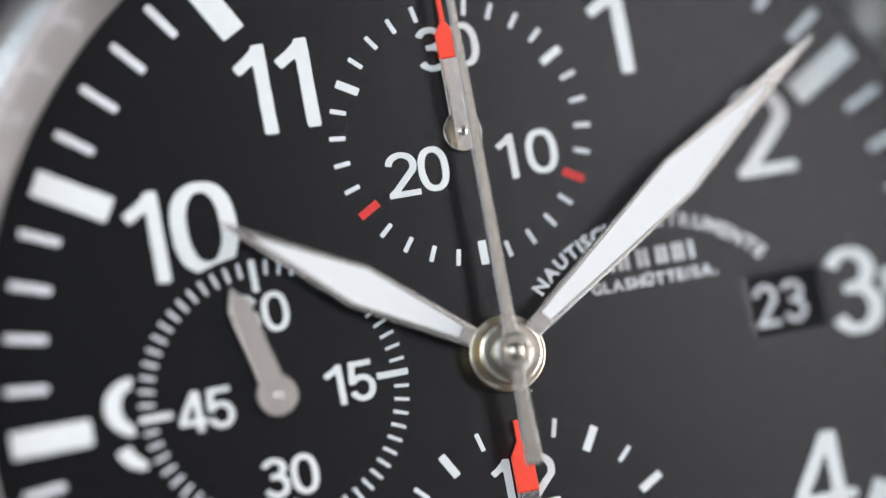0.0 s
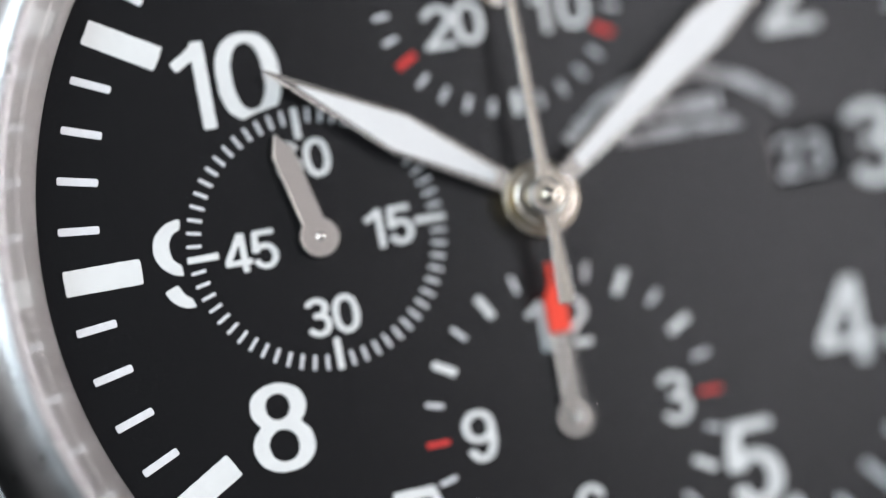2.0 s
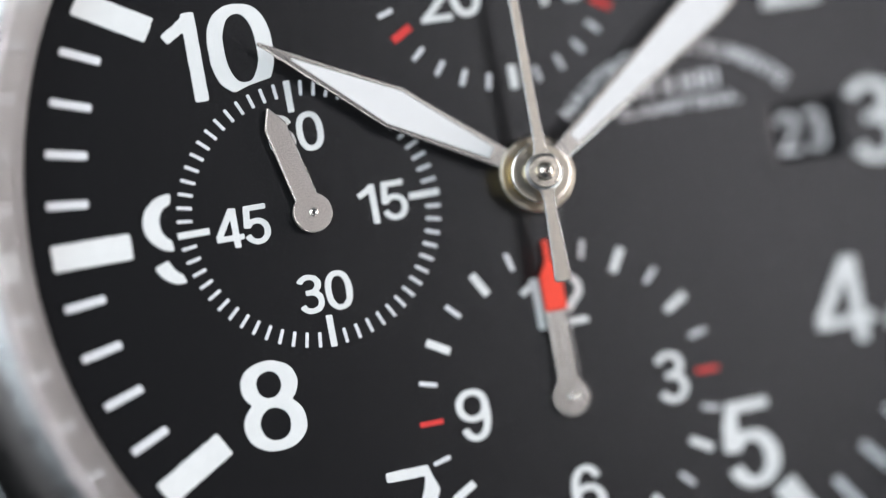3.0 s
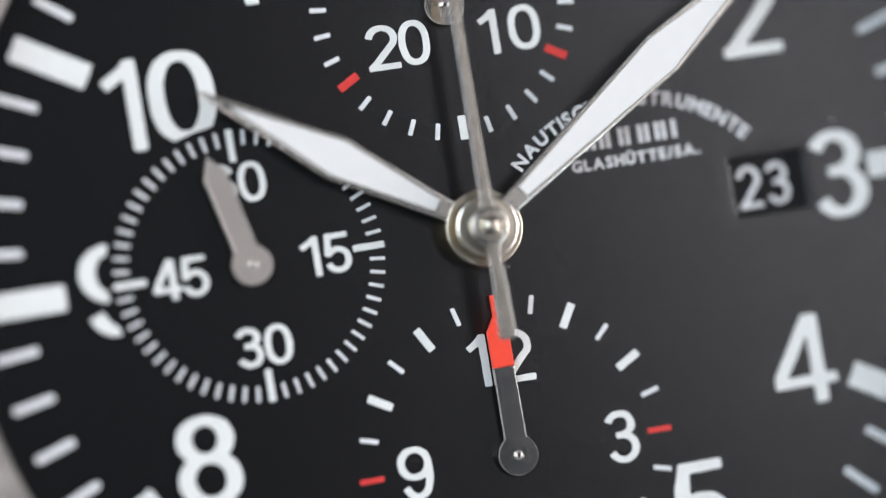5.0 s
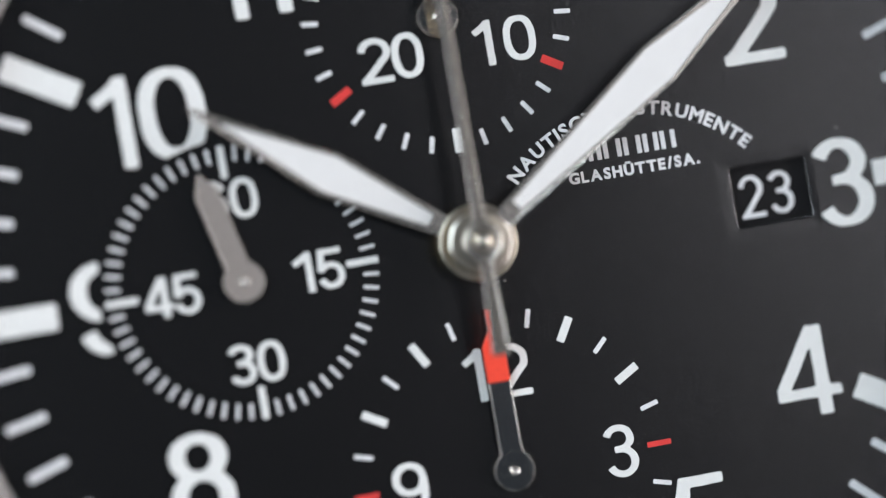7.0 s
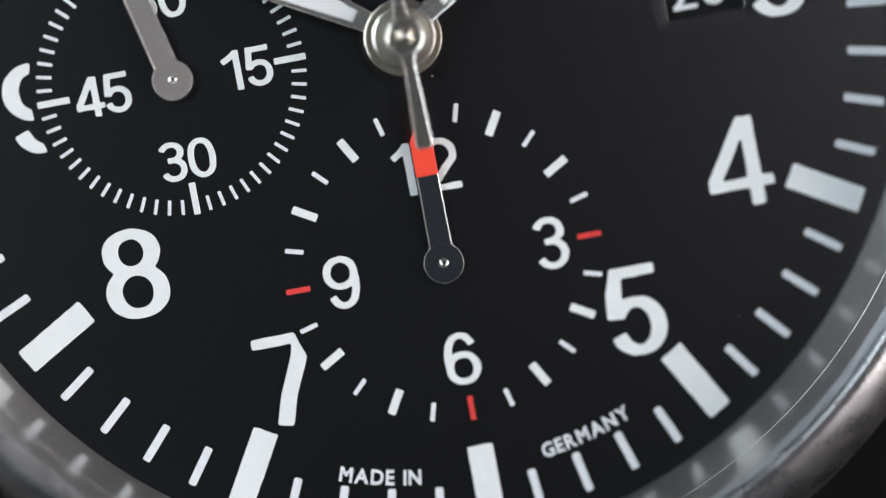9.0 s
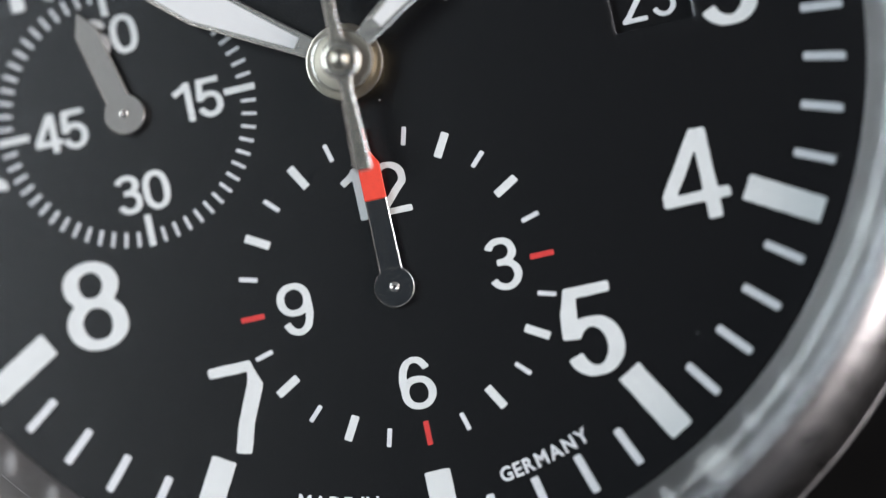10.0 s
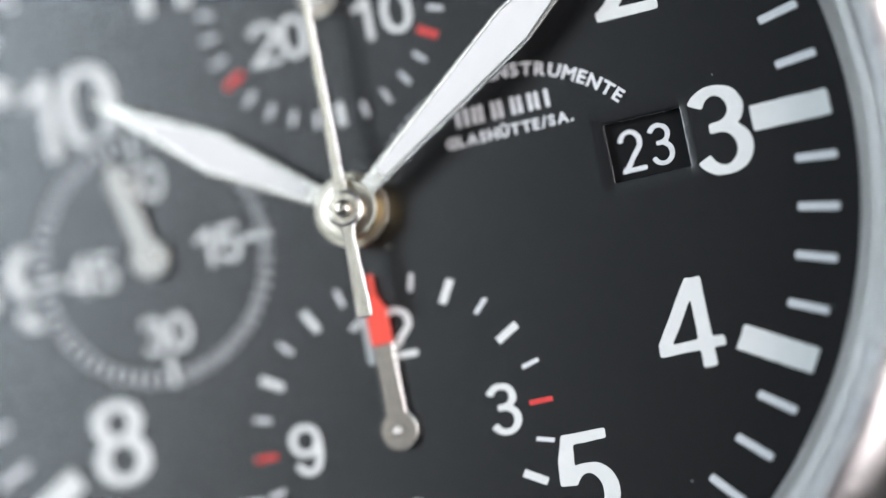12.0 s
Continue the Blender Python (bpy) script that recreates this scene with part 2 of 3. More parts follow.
def evenly(path, step):
    """The path with short steps drawn together; its corners and long lines stay."""
    out = [path[0]]
    for p in path[1:-1]:
        if math.dist(p, out[-1]) >= step and math.dist(p, path[-1]) >= step * 0.5:
            out.append(p)
    return out + [path[-1]]


def pen_field(paths, s, q, gx, gy):
    """Distance to the edge of pen lines with flat ends over a grid; below zero inside the print."""
    field = np.full(gx.shape, 9.0)
    for path in paths:
        ps = [np.array(p) for p in evenly(path, 0.2 * s)]
        loop = np.allclose(ps[0], ps[-1])
        ds = [b - a for a, b in zip(ps, ps[1:])]
        ls = [float(np.hypot(*d)) for d in ds]
        ds = [d / l for d, l in zip(ds, ls)]
        n = len(ds)
        for i, (p, d, l) in enumerate(zip(ps, ds, ls)):
            w = 0.5 * math.hypot(s * d[1], q * d[0])
            ends = []
            for k in (i - 1, i + 1):
                inside = loop or 0 <= k < n
                turn = math.acos(max(-1.0, min(1.0, float(d @ ds[k % n])))) if inside else 0.0
                ends.append(min(w, w * math.tan(turn / 2)) + (0.004 if inside else 0.0))
            u = (gx - p[0]) * d[0] + (gy - p[1]) * d[1]
            v = np.abs((gy - p[1]) * d[0] - (gx - p[0]) * d[1]) - w
            field = np.minimum(field, np.maximum(v, np.maximum(-ends[0] - u, u - l - ends[1])))
    return field


def softened(field, sigma):
    """Gaussian blur of a grid, sigma in cells."""
    n = int(3 * sigma) + 1
    k = np.exp(-0.5 * (np.arange(-n, n + 1) / sigma) ** 2)
    k /= k.sum()
    for axis in (0, 1):
        field = np.apply_along_axis(lambda row: np.convolve(np.pad(row, n, mode="edge"), k, mode="valid"), axis, field)
    return field


def outlines(field, x0, y0, step):
    """Closed lines along which the field is zero."""
    def crossing(a, b):
        t = field[a] / (field[a] - field[b])
        return x0 + step * (a[1] + t * (b[1] - a[1])), y0 + step * (a[0] + t * (b[0] - a[0]))

    follow, points = {}, {}
    inside = field < 0
    mixed = inside[:-1, :-1].astype(int) + inside[1:, :-1] + inside[:-1, 1:] + inside[1:, 1:]
    for j, i in np.argwhere((mixed > 0) & (mixed < 4)):
        corners = [(j, i), (j, i + 1), (j + 1, i + 1), (j + 1, i)]
        starts, stops = [], []
        for a, b in zip(corners, corners[1:] + corners[:1]):
            if inside[a] != inside[b]:
                key = (min(a, b), max(a, b))
                points.setdefault(key, crossing(*key))
                (stops if inside[b] else starts).append(key)
        for a, b in zip(starts, stops):
            follow[a] = b
    loops = []
    while follow:
        first = next(iter(follow))
        loop, key = [], first
        while key in follow:
            loop.append(points[key])
            key = follow.pop(key)
        thin = loop[:1]
        for p, r in zip(loop[1:], loop[2:] + loop[:1]):
            (ax, ay), (bx, by) = thin[-1], r
            off = abs((bx - ax) * (p[1] - ay) - (by - ay) * (p[0] - ax)) / max(1e-9, math.hypot(bx - ax, by - ay))
            if off > step * 0.04 or math.dist(p, thin[-1]) > 10 * step:
                thin.append(p)
        if len(thin) > 5:
            loops.append(thin)
    return loops


def printed(loops, z0, z1, slope):
    """A thick print with those outlines, its sides sloping out by slope at the foot."""
    bm = bmesh.new()
    edges = []
    for loop in loops:
        n = len(loop)
        tops = [bm.verts.new((x, y, z1)) for x, y in loop]
        feet = []
        for i in range(n):
            a, b = Vector(loop[i - 1]), Vector(loop[(i + 1) % n])
            d = (b - a).normalized()
            feet.append(bm.verts.new((loop[i][0] + d.y * slope, loop[i][1] - d.x * slope, z0)))
        for i in range(n):
            j = (i + 1) % n
            edges.append(bm.edges.new((tops[i], tops[j])))
            bm.faces.new((tops[i], tops[j], feet[j], feet[i]))
    bmesh.ops.triangle_fill(bm, use_beauty=True, edges=edges, normal=(0, 0, 1))
    return bm


def digit(ch, cx, cy, width, height, pen, level, name, parent, mat, z=0.0, thick=0.04, clear=None, label=""):
    """One numeral about (cx, cy) on the dial, with the soft corners of a print; clear: a circle (x, y, radius) that stays free of it."""
    step = height / 125
    left, low = cx - width / 2, cy - height / 2
    margin = 6 * step
    xs, ys = np.arange(left - margin, left + width + margin, step), np.arange(low - margin, low + height + margin, step)
    gx, gy = np.meshgrid(xs, ys)
    paths = [[(left + x * height, low + y * height) for x, y in path] for path in digit_strokes(ch, width / height, pen / height, level / height)]
    field = pen_field(paths, pen, level, gx, gy)
    if clear:
        field = np.maximum(field, clear[2] - np.hypot(gx - clear[0], gy - clear[1]))
    field = softened(np.clip(field, -0.09 * height, 0.09 * height), 1.7)
    rough = softened(np.random.RandomState(int(abs(cx * 31 + cy * 77) * 10)).normal(size=field.shape), 4.5)
    field += rough / rough.std() * min(0.006, 0.0022 * height)
    return part(name, printed(outlines(field, xs[0], ys[0], step), z, z + thick, min(0.012, thick * 0.5)), mat, parent, label)


def finer(path, step=0.08):
    out = [path[0]]
    for a, b in zip(path, path[1:]):
        k = max(1, int(math.dist(a, b) / step))
        out += [(a[0] + (b[0] - a[0]) * i / k, a[1] + (b[1] - a[1]) * i / k) for i in range(1, k + 1)]
    return out


def glyph(ch, height, weight):
    """Mesh points and faces of one letter of the built-in font, its left edge at 0, in millimetres."""
    cu = bpy.data.curves.new("glyph", "FONT")
    cu.body, cu.size, cu.resolution_u, cu.offset = ch, height / 0.73, 3, weight
    ob = bpy.data.objects.new("glyph", cu)
    mesh = bpy.data.meshes.new_from_object(ob)
    vs = [(v.co.x, v.co.y) for v in mesh.vertices]
    fs = [tuple(p.vertices) for p in mesh.polygons]
    bpy.data.objects.remove(ob)
    bpy.data.curves.remove(cu)
    bpy.data.meshes.remove(mesh)
    if not vs:
        return [], [], height * 0.35
    left, right = min(v[0] for v in vs), max(v[0] for v in vs)
    return [(x - left, y) for x, y in vs], fs, right - left


def lettering(text, name, parent, mat, height, length, place, weight=0.02, thick=0.015, z=0.0, gap=0.16, label=""):
    """A line of letters of that total length; place(u, v) gives the dial's point u along the line and v above it."""
    glyphs = [glyph(c, height, weight) for c in text]
    total = sum(g[2] for g in glyphs) + gap * height * (len(glyphs) - 1)
    k = length / total
    bm = bmesh.new()
    u = 0.0
    for vs, fs, width in glyphs:
        new_verts = [bm.verts.new((*place((u + x) * k, y), z + thick)) for x, y in vs]
        faces = []
        for f in fs:
            if len(set(f)) > 2:
                faces.append(bm.faces.new([new_verts[i] for i in f]))
        u += width + gap * height
    res = bmesh.ops.extrude_face_region(bm, geom=bm.faces[:])
    for v in res["geom"]:
        if isinstance(v, bmesh.types.BMVert):
            v.co.z = z
    return part(name, bm, mat, parent, label)


def polar(r, angle):
    a = radians(angle)
    return r * math.sin(a), r * math.cos(a)


# ---- the table ----
bm = bmesh.new()
bmesh.ops.create_grid(bm, x_segments=2, y_segments=2, size=700)
tagged(part("ground", bm, TABLE, None, m=at(0, 0, -8.5)), "black cloth-covered table top under the watch", "table", kind="structure")

# ---- grey cloth walls, added out of view to reflect light into the steel ----
for i in (0, 1, 3):
    bm = bmesh.new()
    bmesh.ops.create_cube(bm, size=1)
    bmesh.ops.scale(bm, vec=(1220 if i % 2 else 1212, 6, 520), verts=bm.verts)
    bmesh.ops.translate(bm, vec=(0, 606, 260), verts=bm.verts)
    tagged(part("wall_reflector_" + ("north", "east", "south", "west")[i], bm, CLOTH, None, m=at(0, 0, -8.5, 90 * i)), "unseen grey cloth wall, added to reflect light into the steel", "wall", kind="structure")

# ---- the watch ----
watch = tagged(new("wristwatch"), "steel pilot chronograph with black dial and white numerals", "watch")
watch.location = (0, 0, -8.5 * MM)
base = at(0, 0, 8.5)

case = part("case", lathe([(19.0, -8.4), (20.6, -8.4), (21.6, -7.8), (22.2, -6.4), (22.5, -1.2), (22.47, -0.88), (22.36, -0.74), (21.9, -0.72), (19.0, -0.72)]), STEEL_CASE, watch, "brushed steel case band", True, base)
bezel = part("bezel", lathe([(19.86, -0.7), (22.30, -0.7), (22.32, 0.1), (22.22, 0.8), (21.98, 1.45), (21.64, 2.0), (21.22, 2.46), (20.8, 2.78), (20.4, 2.99), (20.1, 3.08), (19.93, 3.02), (19.86, 2.85)]),
             STEEL_BEZEL, watch, "rounded polished steel bezel", True, base)
ring = part("inner_ring", lathe([(18.48, -0.6), (18.48, 0.02), (18.54, 0.16), (19.235, 1.52), (19.26, 1.529), (19.80, 2.6), (19.84, 2.7), (19.84, -0.6)], crease=True),
            STEEL_RING, watch, "mirror-polished steel ring round the dial", True, base)
crystal = part("crystal", lathe([(0, 2.3), (19.78, 2.3), (19.82, 2.34), (19.82, 3.05), (19.7, 3.2), (0, 3.2)], 128, False), GLASS, watch, "clear flat sapphire crystal", False, base)
crystal.visible_shadow = False


# dial, with the date opening pressed into it
def dial_mesh():
    bm = bmesh.new()
    n = 180
    outer = [bm.verts.new((18.55 * math.sin(2 * math.pi * i / n), 18.55 * math.cos(2 * math.pi * i / n), 0)) for i in range(n)]
    edges = [bm.edges.new((outer[i], outer[(i + 1) % n])) for i in range(n)]

    def frame_loop(grow, z, corner):
        x0, x1, y0, y1 = 9.66 - grow, 12.46 + grow * 0.62, -1.11 - grow, 1.02 + grow
        return [bm.verts.new((x, y, z)) for x, y in rounded([(x0, y0), (x1, y0), (x1, y1), (x0, y1)], corner, 5)]

    loops = [frame_loop(0.50, 0, 0.42), frame_loop(0.30, -0.006, 0.28), frame_loop(0.12, -0.015, 0.14), frame_loop(0.025, -0.022, 0.07), frame_loop(0, -0.040, 0.05), frame_loop(0, -0.30, 0.05)]
    k = len(loops[0])
    edges += [bm.edges.new((loops[0][i], loops[0][(i + 1) % k])) for i in range(k)]
    bmesh.ops.triangle_fill(bm, use_beauty=True, edges=edges)
    for a, b in zip(loops, loops[1:]):
        for i in range(k):
            j = (i + 1) % k
            bm.faces.new((a[i], a[j], b[j], b[i]))
    low = [bm.verts.new((v.co.x, v.co.y, -0.30)) for v in outer]
    for i in range(n):
        j = (i + 1) % n
        bm.faces.new((outer[i], outer[j], low[j], low[i]))
    return bm


dial = part("dial", dial_mesh(), DIAL, watch, "matt black dial with fine grain", False, base)
for p in dial.data.polygons:
    p.use_smooth = abs(p.normal.z) < 0.999 and p.center.length < 0.015

date_disc = part("date_disc", lathe([(9.2, -0.48), (13.2, -0.48), (13.2, -0.36), (9.2, -0.36)], 96), DATE_DISC, watch, "black date disc behind the opening", False, base)
for ch, x in (("2", 10.40), ("3", 11.50)):
    digit(ch, x, -0.06, 0.90, 1.54, 0.185, 0.155, "date_numeral", date_disc, PRINT_FINE, -0.36, 0.015)

# hour numerals
A_C, S_C, H_C = (0.035, 8.149), (-8.38, 0.032), (0.0, -8.212)
PEN = 0.58
clear_s, clear_h = (*S_C, 5.10), (*H_C, 5.98)
BIG = [("1", -7.15, 10.79, 1.22, None), ("1", -5.59, 10.81, 1.24, None), ("1", 6.25, 10.90, 1.42, None), ("2", 11.33, 6.34, 2.30, None), ("3", 13.75, -0.10, 2.18, None),
       ("4", 11.17, -6.65, 2.43, None), ("5", 6.51, -11.24, 2.12, clear_h), ("7", -6.365, -11.28, 2.05, clear_h), ("8", -10.99, -6.51, 2.28, None),
       ("9", -13.30, -0.04, 2.2, clear_s), ("1", -11.90, 6.25, 1.29, None), ("0", -9.80, 6.32, 2.36, clear_s)]
for ch, x, y, w, keep in BIG:
    digit(ch, x, y, w, 3.24, 0.485 if ch in "14" else PEN, 0.37, "hour_numeral", dial, PRINT, 0, 0.05, keep)

# minute track
tick = mesh_of("minute_tick", bar(1.50, 0.30, 0.04, 0.09), PRINT_FINE)
for i in range(60):
    if i % 5:
        link_mesh("minute_tick", tick, dial, m=at(*polar(17.0, i * 6), 0, i * 6))
    else:
        part("hour_marker", hand_painted_bar(2.83, 0.94, 0.06, 0.09, i), PRINT, dial, m=at(*polar(16.35, i * 6 - 0.1), 0, i * 6))

# counter at 12: thirty minutes
fine = mesh_of("counter_tick", bar(0.60, 0.17, 0.02, 0.04), PRINT_FINE)
wide = mesh_of("counter_tick", bar(0.88, 0.30, 0.02, 0.05), PRINT)
red_wide = mesh_of("counter_tick", bar(0.84, 0.30, 0.02, 0.03), RED)
for i in range(30):
    mesh, r = (red_wide, 4.46) if i in (10, 20) else (wide, 4.44) if i % 5 == 0 else (fine, 4.56)
    if i:
        link_mesh("counter_tick", mesh, dial, m=at(A_C[0] + polar(r, i * 12)[0], A_C[1] + polar(r, i * 12)[1], 0, i * 12))
for ch, x, y, w in (("2", -2.40, 6.98, 1.17), ("0", -1.22, 7.0, 1.13), ("1", 1.55, 6.97, 0.68), ("0", 2.88, 6.98, 1.17), ("3", -0.48, 11.27, 1.12), ("0", 0.72, 11.26, 1.12)):
    digit(ch, x, y, w, 1.62, 0.25, 0.205, "counter_numeral", dial, PRINT, 0, 0.02)

# counter at 9: running seconds
s_fine = mesh_of("seconds_tick", bar(0.55, 0.125, 0.02, 0.03), PRINT_FINE)
s_long = mesh_of("seconds_tick", bar(1.16, 0.24, 0.02, 0.04), PRINT)
for i in range(60):
    mesh, r = (s_long, 4.29) if i % 15 == 0 else (s_fine, 4.56)
    link_mesh("seconds_tick", mesh, dial, m=at(S_C[0] + polar(r, i * 6)[0], S_C[1] + polar(r, i * 6)[1], 0, i * 6))
for ch, x, y, w in (("6", -8.90, 3.0, 0.98), ("0", -7.84, 2.97, 0.98), ("1", -6.22, -0.02, 0.66), ("5", -5.24, -0.01, 0.96), ("3", -8.90, -2.83, 0.95), ("0", -7.85, -2.86, 0.98),
                    ("4", -11.39, -0.02, 1.02), ("5", -10.38, -0.02, 0.96)):
    digit(ch, x, y, w, 1.42, 0.22, 0.185, "seconds_numeral", dial, PRINT, 0, 0.02)

# counter at 6: twelve hours
h_fine = mesh_of("hours_tick", bar(0.68, 0.17, 0.02, 0.04), PRINT_FINE)
h_wide = mesh_of("hours_tick", bar(0.95, 0.30, 0.02, 0.05), PRINT)
h_red = mesh_of("hours_tick", bar(0.88, 0.20, 0.02, 0.03), RED)
for i in range(1, 24):
    mesh, r = (h_red, 5.36) if i in (6, 12, 18) else (h_wide, 5.33) if i % 2 == 0 else (h_fine, 5.42)
    link_mesh("hours_tick", mesh, dial, m=at(H_C[0] + polar(r, i * 15)[0], H_C[1] + polar(r, i * 15)[1], 0, i * 15))
for ch, x, y, w in (("1", -0.83, -4.68, 0.72), ("2", 0.52, -4.69, 1.30), ("3", 3.93, -8.24, 1.20), ("6", -0.01, -11.74, 1.26), ("9", -3.76, -8.22, 1.25)):
    digit(ch, x, y, w, 1.90, 0.27, 0.22, "hours_numeral", dial, PRINT, 0, 0.02)


# inscriptions
def along_arc(cx, cy, r, start, inward=False):
    """Letters along a circle from the angle start; inward: tops towards the centre, read at the bottom of the dial."""
    def place(u, v):
        if inward:
            x, y = polar(r - v, start - math.degrees(u / r))
        else:
            x, y = polar(r + v, start + math.degrees(u / r))
        return cx + x, cy + y
    return place


lettering("NAUTISCHE INSTRUMENTE", "inscription", dial, PRINT_FINE, 0.50, radians(94.5) * 5.76, along_arc(6.09, -2.156, 5.76, -46.8), 0.022)
lettering("GLASHÜTTE/SA.", "inscription", dial, PRINT_FINE, 0.40, 4.86, lambda u, v: (3.77 + u, 1.47 + v), 0.022)
lettering("MADE IN", "inscription", dial, PRINT_FINE, 0.55, radians(10.7) * 16.1, along_arc(0, 0, 16.1, 198.9, True), 0.022)
lettering("GERMANY", "inscription", dial, PRINT_FINE, 0.53, radians(12.6) * 16.02, along_arc(0, 0, 16.02, 171.9, True), 0.022)
x = 4.30
for w, bars in ((0.80, 3), (0.66, 2), (0.66, 2), (0.56, 2), (0.56, 2)):
    for k in range(bars):
        part("maker_mark", bar(0.66, 0.17, 0.015, 0.03), PRINT_FINE, dial, m=at(x + 0.085 + k * (w - 0.17) / (bars - 1), 2.5))
    x += w + 0.085


# ---- hands ----
def lance(kink, tip, base_l, base_w, kink_w, tip_w):
    """Outline of a lance-shaped hand along y."""
    right = [(base_w, base_l), (kink_w, kink), (tip_w, tip)]
    return right + [(-x, y) for x, y in reversed(right)]


def main_hand(name, label, turn, z, outline, inlay, boss):
    """A hollow lance with flat bevelled borders and its paint, on a turned boss."""
    bm = bmesh.new()
    outer = [Vector(p) for p in outline]
    inner = [Vector(p) for p in inlay]
    n = len(outer)
    levels = [(outer, z - 0.22), (outer, z - 0.05), (shrunk(outer, 0.045), z - 0.004), (inner, z), (inner, z - 0.14)]
    rows = [[bm.verts.new((p.x, p.y, h)) for p in ps] for ps, h in levels]
    for a, b in zip(rows, rows[1:]):
        for i in range(n):
            bm.faces.new((a[i], a[(i + 1) % n], b[(i + 1) % n], b[i]))
    hand = bright_edges(part(name, bm, STEEL_HAND, watch, label, m=base @ at(0, 0, 0, turn)))
    part("luminous_inlay", slab([tuple(p) for p in inner], z - 0.15, z - 0.016, 0.04), LUME, hand, "white luminous paint")
    turned = bright_edges(part("boss", lathe([(r, z + h) for r, h in boss], 96, crease=True), STEEL_TURNED, hand, "steel boss with a brass side", smooth=True))
    turned.data.materials.append(BRASS)
    for p in turned.data.polygons:
        if abs(p.normal.z) <= 0.12:
            p.material_index = 2
    return hand


main_hand("hour_hand", "satin steel hour hand with white inlay", -55.95, 0.92, lance(5.8, 11.25, 1.0, 0.345, 0.79, 0.045), lance(5.8, 9.95, 1.85, 0.225, 0.665, 0.045),
          [(0.3, -0.30), (1.36, -0.30), (1.40, -0.26), (1.405, -0.05), (1.385, 0.0), (1.345, 0.014), (0.3, 0.014)])
main_hand("minute_hand", "satin steel minute hand with white inlay", 55.2, 1.45, lance(9.05, 16.45, 0.8, 0.33, 0.83, 0.045), lance(9.05, 13.95, 1.81, 0.235, 0.72, 0.045),
          [(0.3, -0.30), (1.08, -0.30), (1.115, -0.26), (1.12, -0.04), (1.105, 0.0), (1.07, 0.014), (0.98, 0.014), (0.66, 0.045), (0.3, 0.045)])

part("hub_tube", lathe([(0.4, 0.0), (1.33, 0.0), (1.33, 0.62), (0.4, 0.62)], 64), BRASS, watch, "brass tube under the hands", m=base)
part("hub_ring", lathe([(0.4, 0.90), (1.04, 0.90), (1.07, 1.0), (1.02, 1.16), (0.4, 1.16)], 64), BRASS, watch, "brass ring between the hands", True, base)


def chronograph_hand():
    """Central seconds hand: a thin flat needle with bright bevels and a widening tail."""
    z = 1.92
    right = [(0.24, -4.04), (0.32, -3.94), (0.29, -3.0), (0.215, -1.1), (0.25, -0.8), (0.34, -0.6), (0.34, 0.6), (0.26, 0.8), (0.225, 1.1), (0.21, 2.0), (0.185, 8.0), (0.13, 13.5), (0.06, 17.4)]
    bm = slab(right + [(-x, y) for x, y in reversed(right)], z - 0.16, z - 0.03, 0.055)
    hand = bright_edges(part("chronograph_hand", bm, STEEL_POLISHED, watch, "thin polished steel chronograph seconds hand", m=base @ at(0, 0, 0, 0.3)))
    bright_edges(part("boss", lathe([(0.2, z - 0.75), (0.58, z - 0.75), (0.58, z - 0.27), (0.70, z - 0.24), (0.72, z - 0.20), (0.72, z - 0.08), (0.61, z + 0.03), (0.56, z + 0.045), (0.2, z + 0.05)], 96, crease=True), STEEL_POLISHED, hand, smooth=True))
    part("pin", lathe([(0, z + 0.24), (0.05, z + 0.24), (0.055, z + 0.33), (0.11, z + 0.335), (0.19, z + 0.31), (0.27, z + 0.25), (0.33, z + 0.16), (0.355, z + 0.06), (0.35, z - 0.1), (0, z - 0.1)], 64, False), STEEL_POLISHED, hand, "small domed pin with a bore", True)
    part("bore", lathe([(0, z + 0.262), (0.05, z + 0.262), (0.045, z + 0.23), (0, z + 0.23)], 24, False), BORE_SHADE, hand)
    return hand


chronograph_hand()


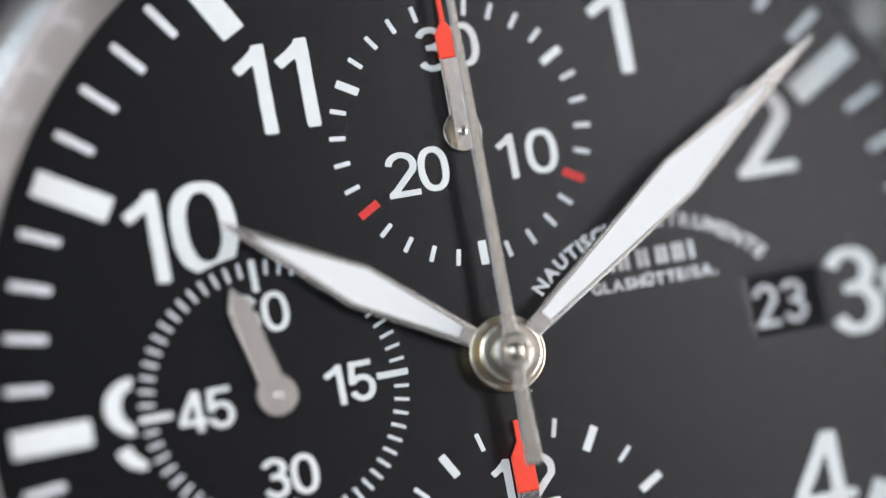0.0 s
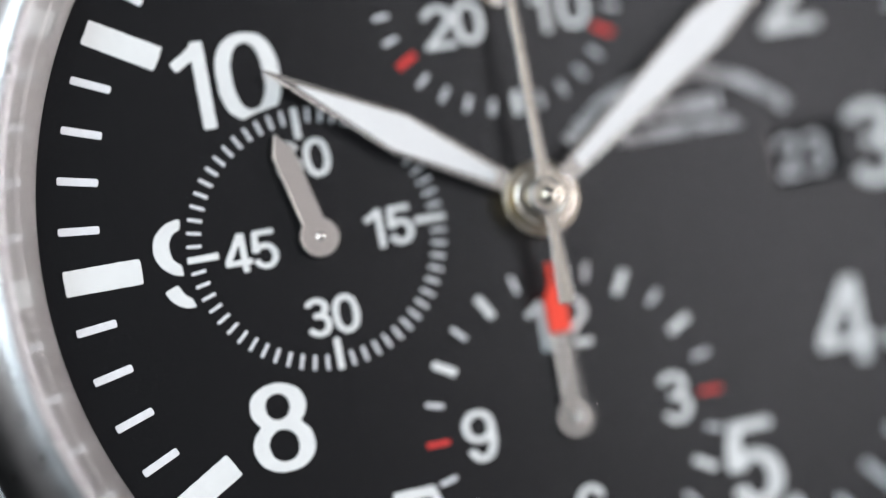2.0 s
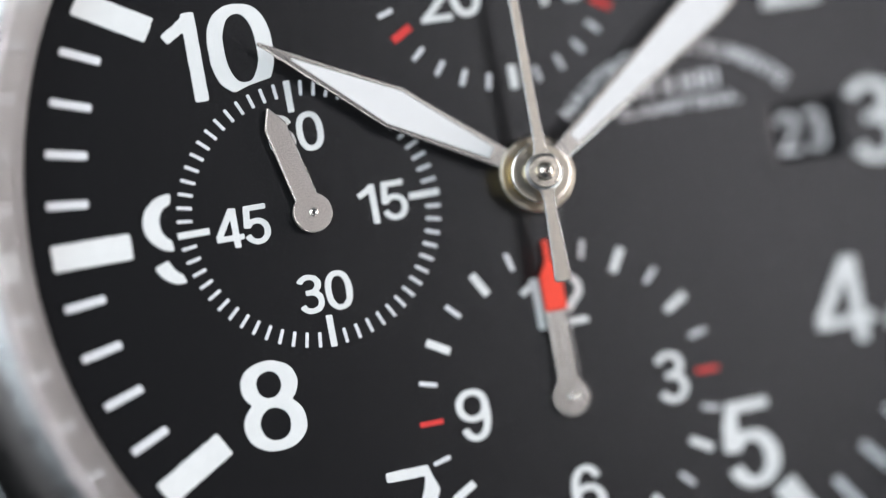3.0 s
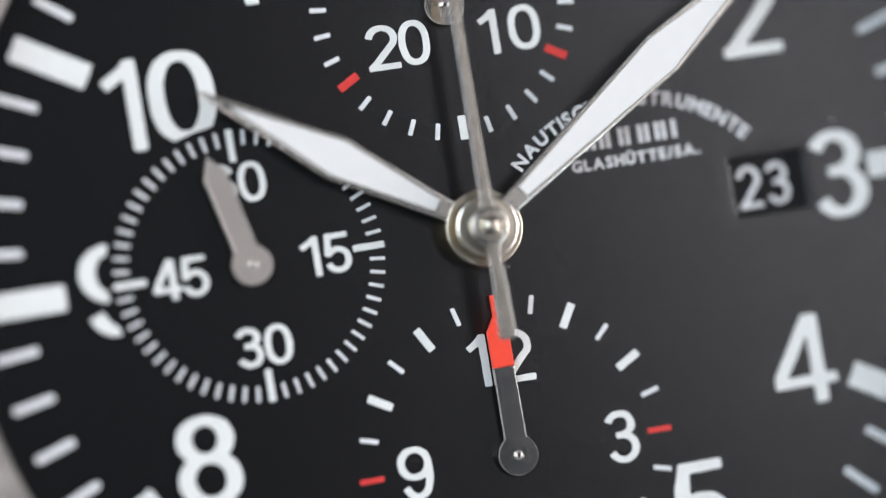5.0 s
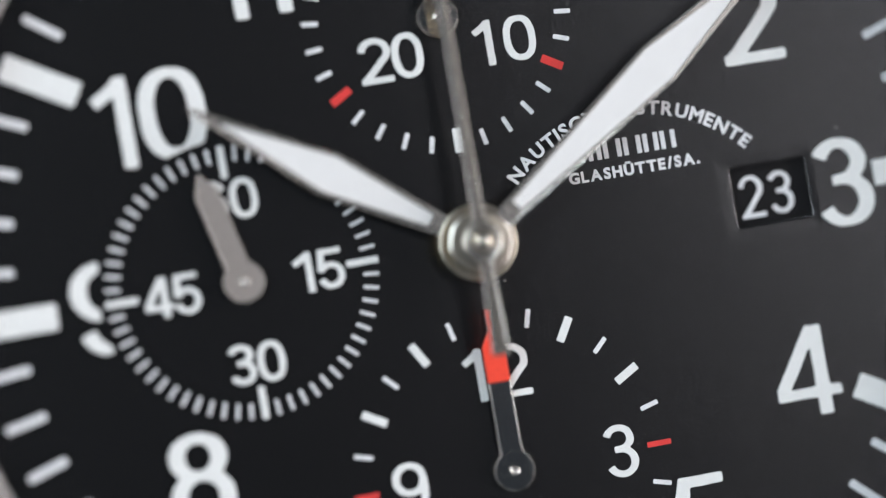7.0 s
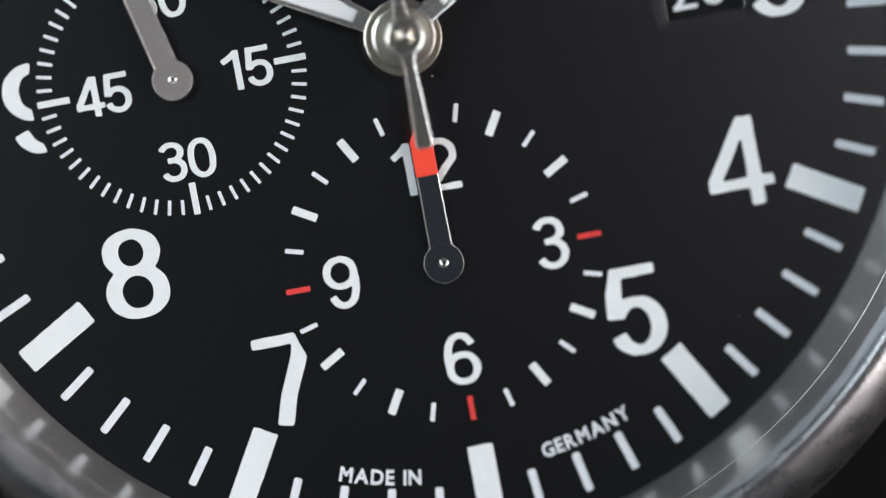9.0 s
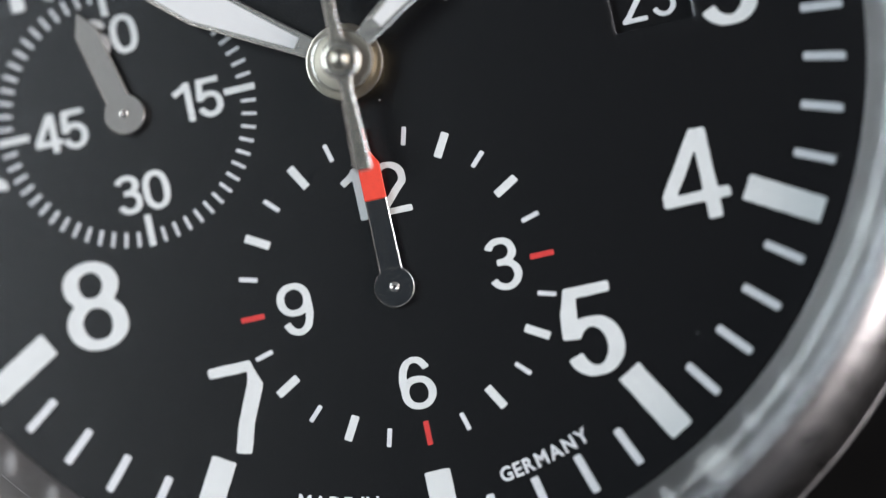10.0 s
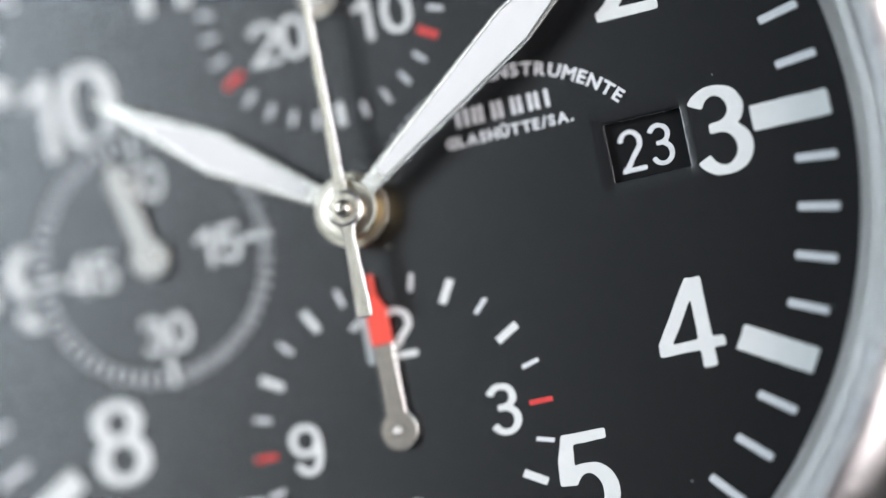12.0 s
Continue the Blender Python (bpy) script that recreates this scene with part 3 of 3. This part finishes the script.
def counter_hand(label, mat, cx, cy, turn, z, shaft_l, red_l, shoulder_l, neck_l, tip_l, hw, needle, lean=0.0):
    """Flat blade with a round boss; red_l < 0: no red tip; lean: degrees off level about its length."""
    m = base @ at(cx, cy, 0, turn) @ pose(0, 0, 0, 0, lean, 0)
    end = red_l if red_l > 0 else shoulder_l
    blade = [(hw + 0.02, 0.5), (hw, end)] + ([] if red_l > 0 else [(0.03, tip_l), (-0.03, tip_l)]) + [(-hw, end), (-hw - 0.02, 0.5)]
    hand = bright_edges(part("counter_hand", slab(blade, z - 0.14, z, 0.048), mat, watch, label, m=m))
    if red_l > 0:
        tip = [(hw, red_l - 0.01), (hw, shoulder_l), (needle, neck_l), (needle, tip_l), (-needle, tip_l), (-needle, neck_l), (-hw, shoulder_l), (-hw, red_l - 0.01)]
        part("red_tip", slab(tip, z - 0.14, z + 0.008, 0.02), RED_PAINT, hand, "red lacquered tip")
    bright_edges(part("boss", lathe([(0.1, z - 0.26), (0.72, z - 0.26), (0.73, z - 0.03), (0.70, z + 0.004), (0.17, z + 0.004), (0.1, z - 0.02)], 72, crease=True), mat, hand, smooth=True))
    part("pin", lathe([(0, z + 0.02), (0.06, z + 0.02), (0.08, z + 0.075), (0.13, z + 0.085), (0.175, z + 0.05), (0.185, z - 0.1), (0, z - 0.1)], 40, False), STEEL_EDGE, hand, "bright steel pin", True)
    part("bore", lathe([(0, z + 0.035), (0.064, z + 0.035), (0.05, z + 0.0), (0, z + 0.0)], 20, False), BORE_SHADE, hand)
    return hand


def dust_speck(x, y, size, seed):
    """A crumb of lint on the dial."""
    bm = bmesh.new()
    bmesh.ops.create_icosphere(bm, subdivisions=1, radius=size)
    for v in bm.verts:
        v.co *= 1 + 0.5 * noise.noise(v.co * 40 + Vector((seed, 0, 0)))
        v.co.z = v.co.z * 0.6 + size * 0.5
    return tagged(part("dust_speck", bm, LUME, None, m=at(x, y)), "tiny pale speck of dust on the black dial", "dust", "dust on the dial")


for i, (x, y, size) in enumerate([(0.84, -1.51, 0.03), (13.88, 1.91, 0.025), (10.17, -12.12, 0.025), (16.38, -7.06, 0.025)]):
    dust_speck(x, y, size, i)

counter_hand("flat steel hand of the hours counter, red tip", STEEL_FLAT, -0.03, -8.212, 0.0, 0.33, 0, 3.23, 4.50, 5.05, 5.80, 0.40, 0.085, 0.0)
counter_hand("flat steel hand of the minutes counter, red tip", STEEL_FLAT, *A_C, 0.0, 0.33, 0, 2.72, 3.60, 4.02, 4.95, 0.36, 0.085)
counter_hand("flat steel hand of the running seconds counter", STEEL_MATT, *S_C, -13.6, 0.45, 0, -1, 3.36, 0, 4.07, 0.42, 0, 5.0)
